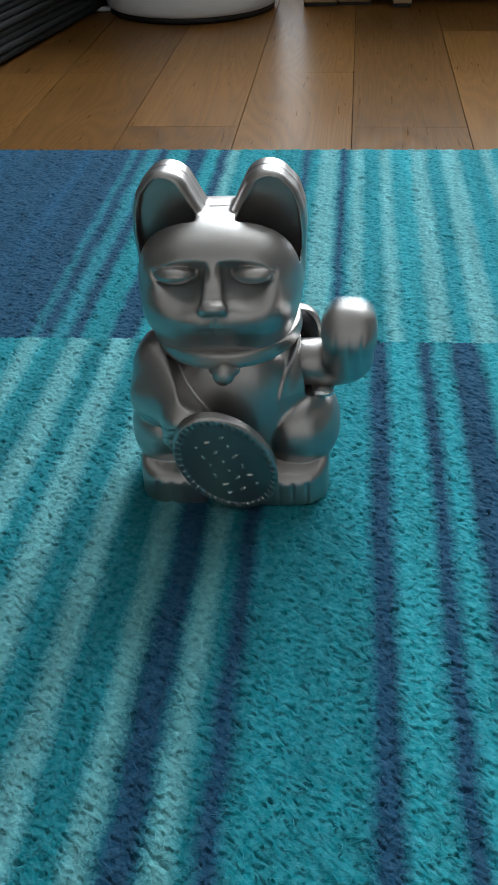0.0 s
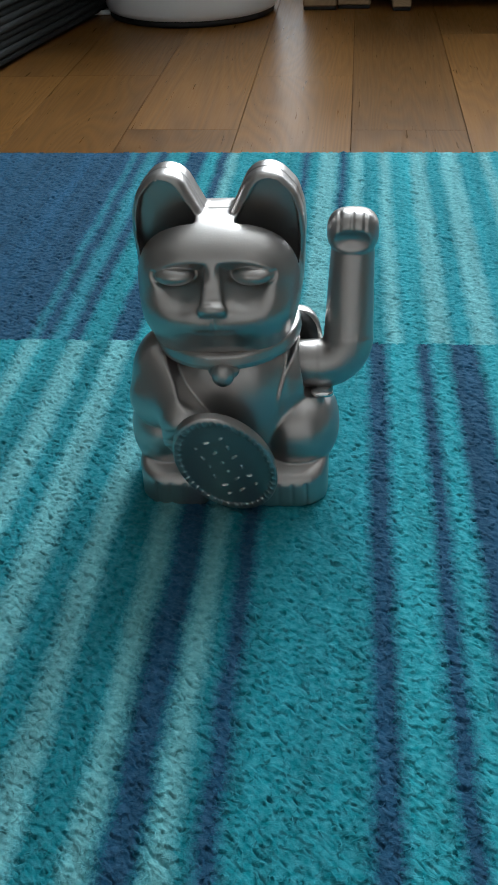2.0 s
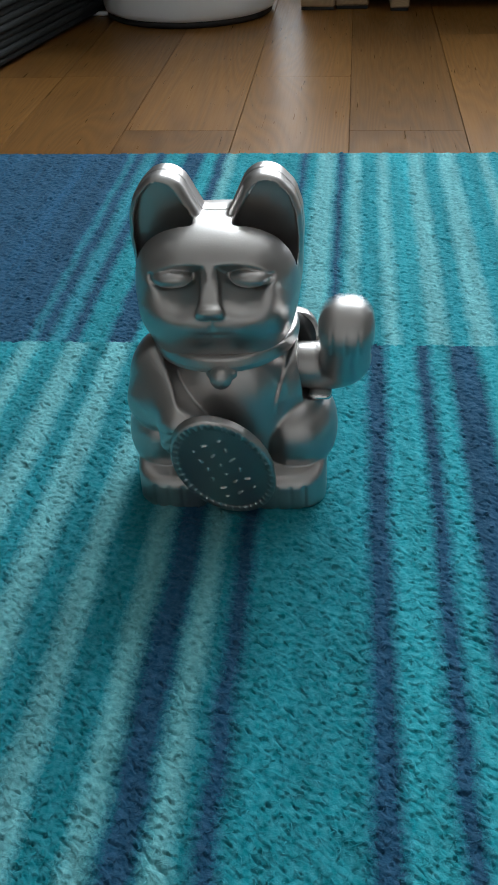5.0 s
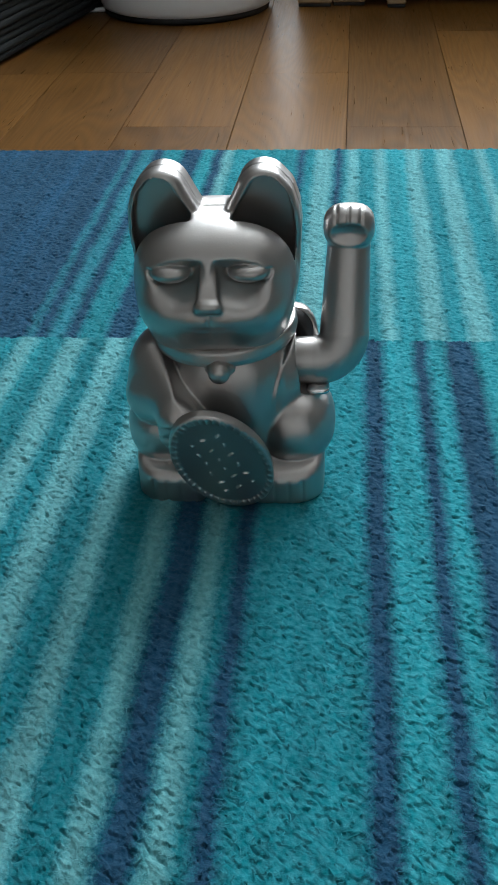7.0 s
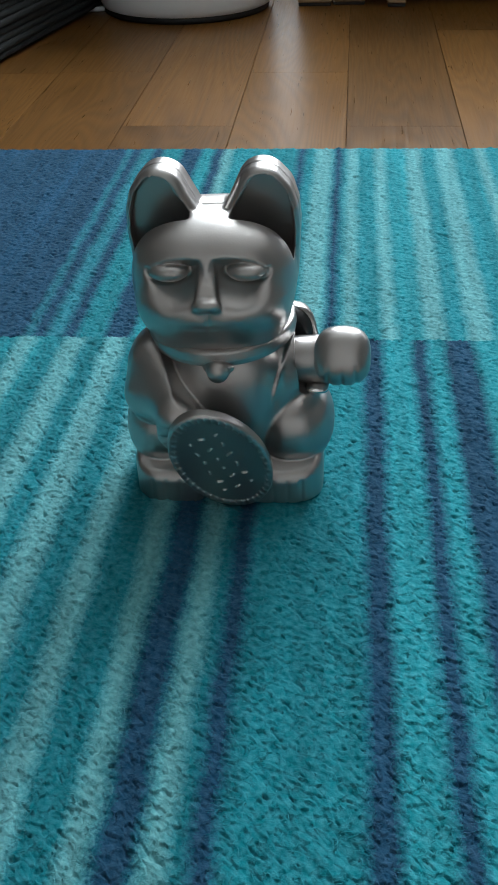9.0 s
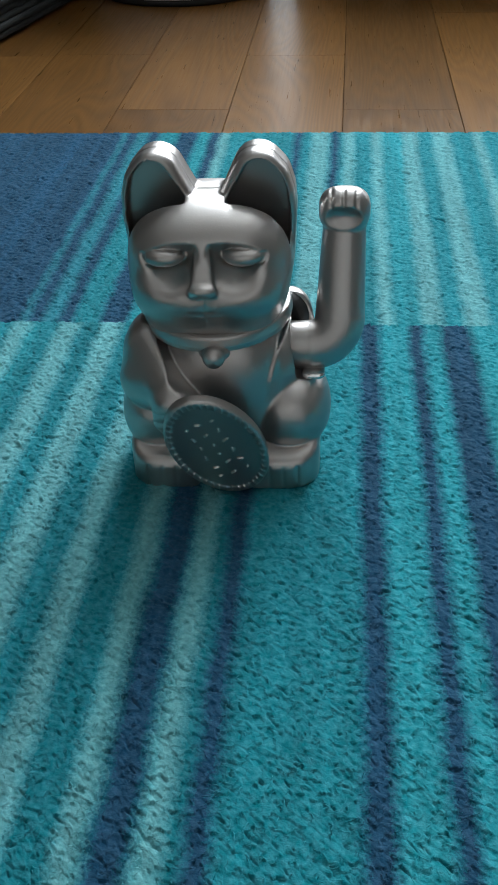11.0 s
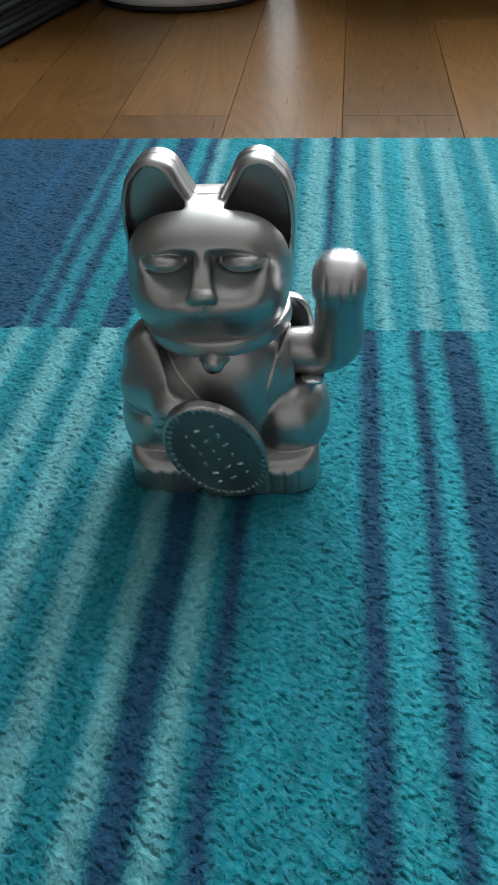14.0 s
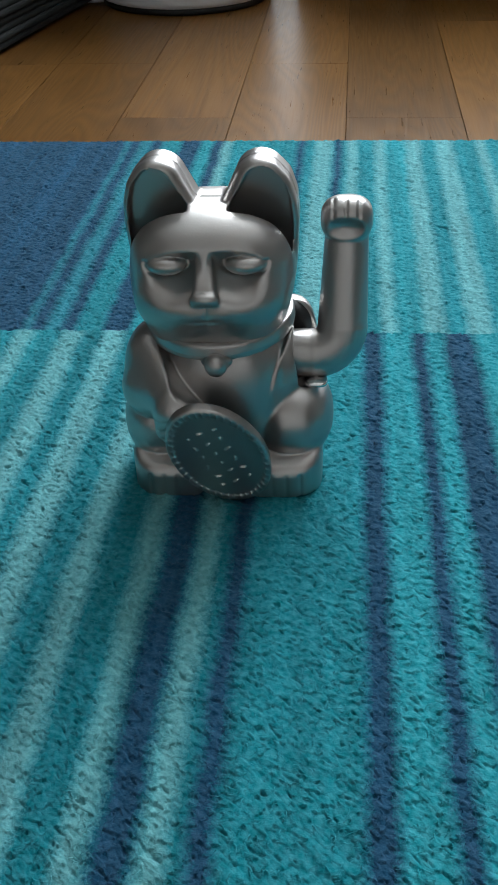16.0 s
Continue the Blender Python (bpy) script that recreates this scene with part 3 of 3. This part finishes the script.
def cable():
    cu = bpy.data.curves.new("cable", "CURVE")
    cu.dimensions, cu.bevel_depth, cu.bevel_resolution = "3D", 0.0035, 3
    s = cu.splines.new("BEZIER")
    pts = ((-0.47, 1.80), (-0.405, 1.665), (-0.372, 1.665), (-0.35, 1.80))
    s.bezier_points.add(3)
    for q, (x, y) in zip(s.bezier_points, pts):
        q.co = (x, y, FLOOR + 0.0035)
        q.handle_left_type = q.handle_right_type = "AUTO"
    tmp = bpy.data.objects.new("tmp", cu)
    me = bpy.data.meshes.new_from_object(tmp)
    bpy.data.objects.remove(tmp)
    me.name = "power_cable"
    me.materials.clear()
    tagged(part("power_cable", me, WHITE, None, "thin white power cable lying on the floor"), category="cable")


cable()


# ---- floor planks ----
def planks():
    lefts = [(-0.119 + 0.1185 * k) for k in range(-17, 19)]
    meshes = {}
    ends = {-3: 1.30, -2: 1.305, -1: 1.085, 0: 1.30, 1: 1.085, 2: 1.52, 3: 1.2}
    for k, x in enumerate(lefts):
        c = k - 17
        w = 0.1185
        e = ends.get(c, 1.0 + ((c * 37) % 11) * 0.06)
        marks = [e - 4.5, e - 3.6, e - 2.7, e - 1.8, e - 0.9, e, e + 0.9, e + 1.8]
        for a, b in zip(marks, marks[1:]):
            a, b = max(a, SOUTH), min(b, BACK)
            if b - a < 0.05:
                continue
            key = round(b - a, 3)
            if key not in meshes:
                bm = box(-w / 2 + 0.0003, w / 2 - 0.0003, -key / 2 + 0.00005, key / 2 - 0.00005, -0.012, 0, 0.0003)
                me = bpy.data.meshes.new("plank")
                bm.to_mesh(me)
                bm.free()
                me.materials.append(OAK)
                meshes[key] = me
            part("plank", meshes[key], None, floor, "", pose(x + w / 2, (a + b) / 2, FLOOR))


planks()


# ---- movement ----
PERIOD, LOWEST, UP, DOWN = 0.8136, 0.054, -22.0, 58.0


def swing(t):
    """Angle of the arm from upright towards the front, in degrees: it lingers at the top and turns quickly at the bottom."""
    s = abs((t - LOWEST + PERIOD / 2) % PERIOD - PERIOD / 2) / (PERIOD / 2)
    f = 0.5 * (0.5 + 0.5 * math.cos(math.pi * s)) + 0.5 * (1 - s) ** 2
    return UP + (DOWN - UP) * f


def motions():
    walk(arm, [(k / 30, pose(*PIVOT, swing(k / 30), 0, -1.2)) for k in range(0, 481)])


motions()
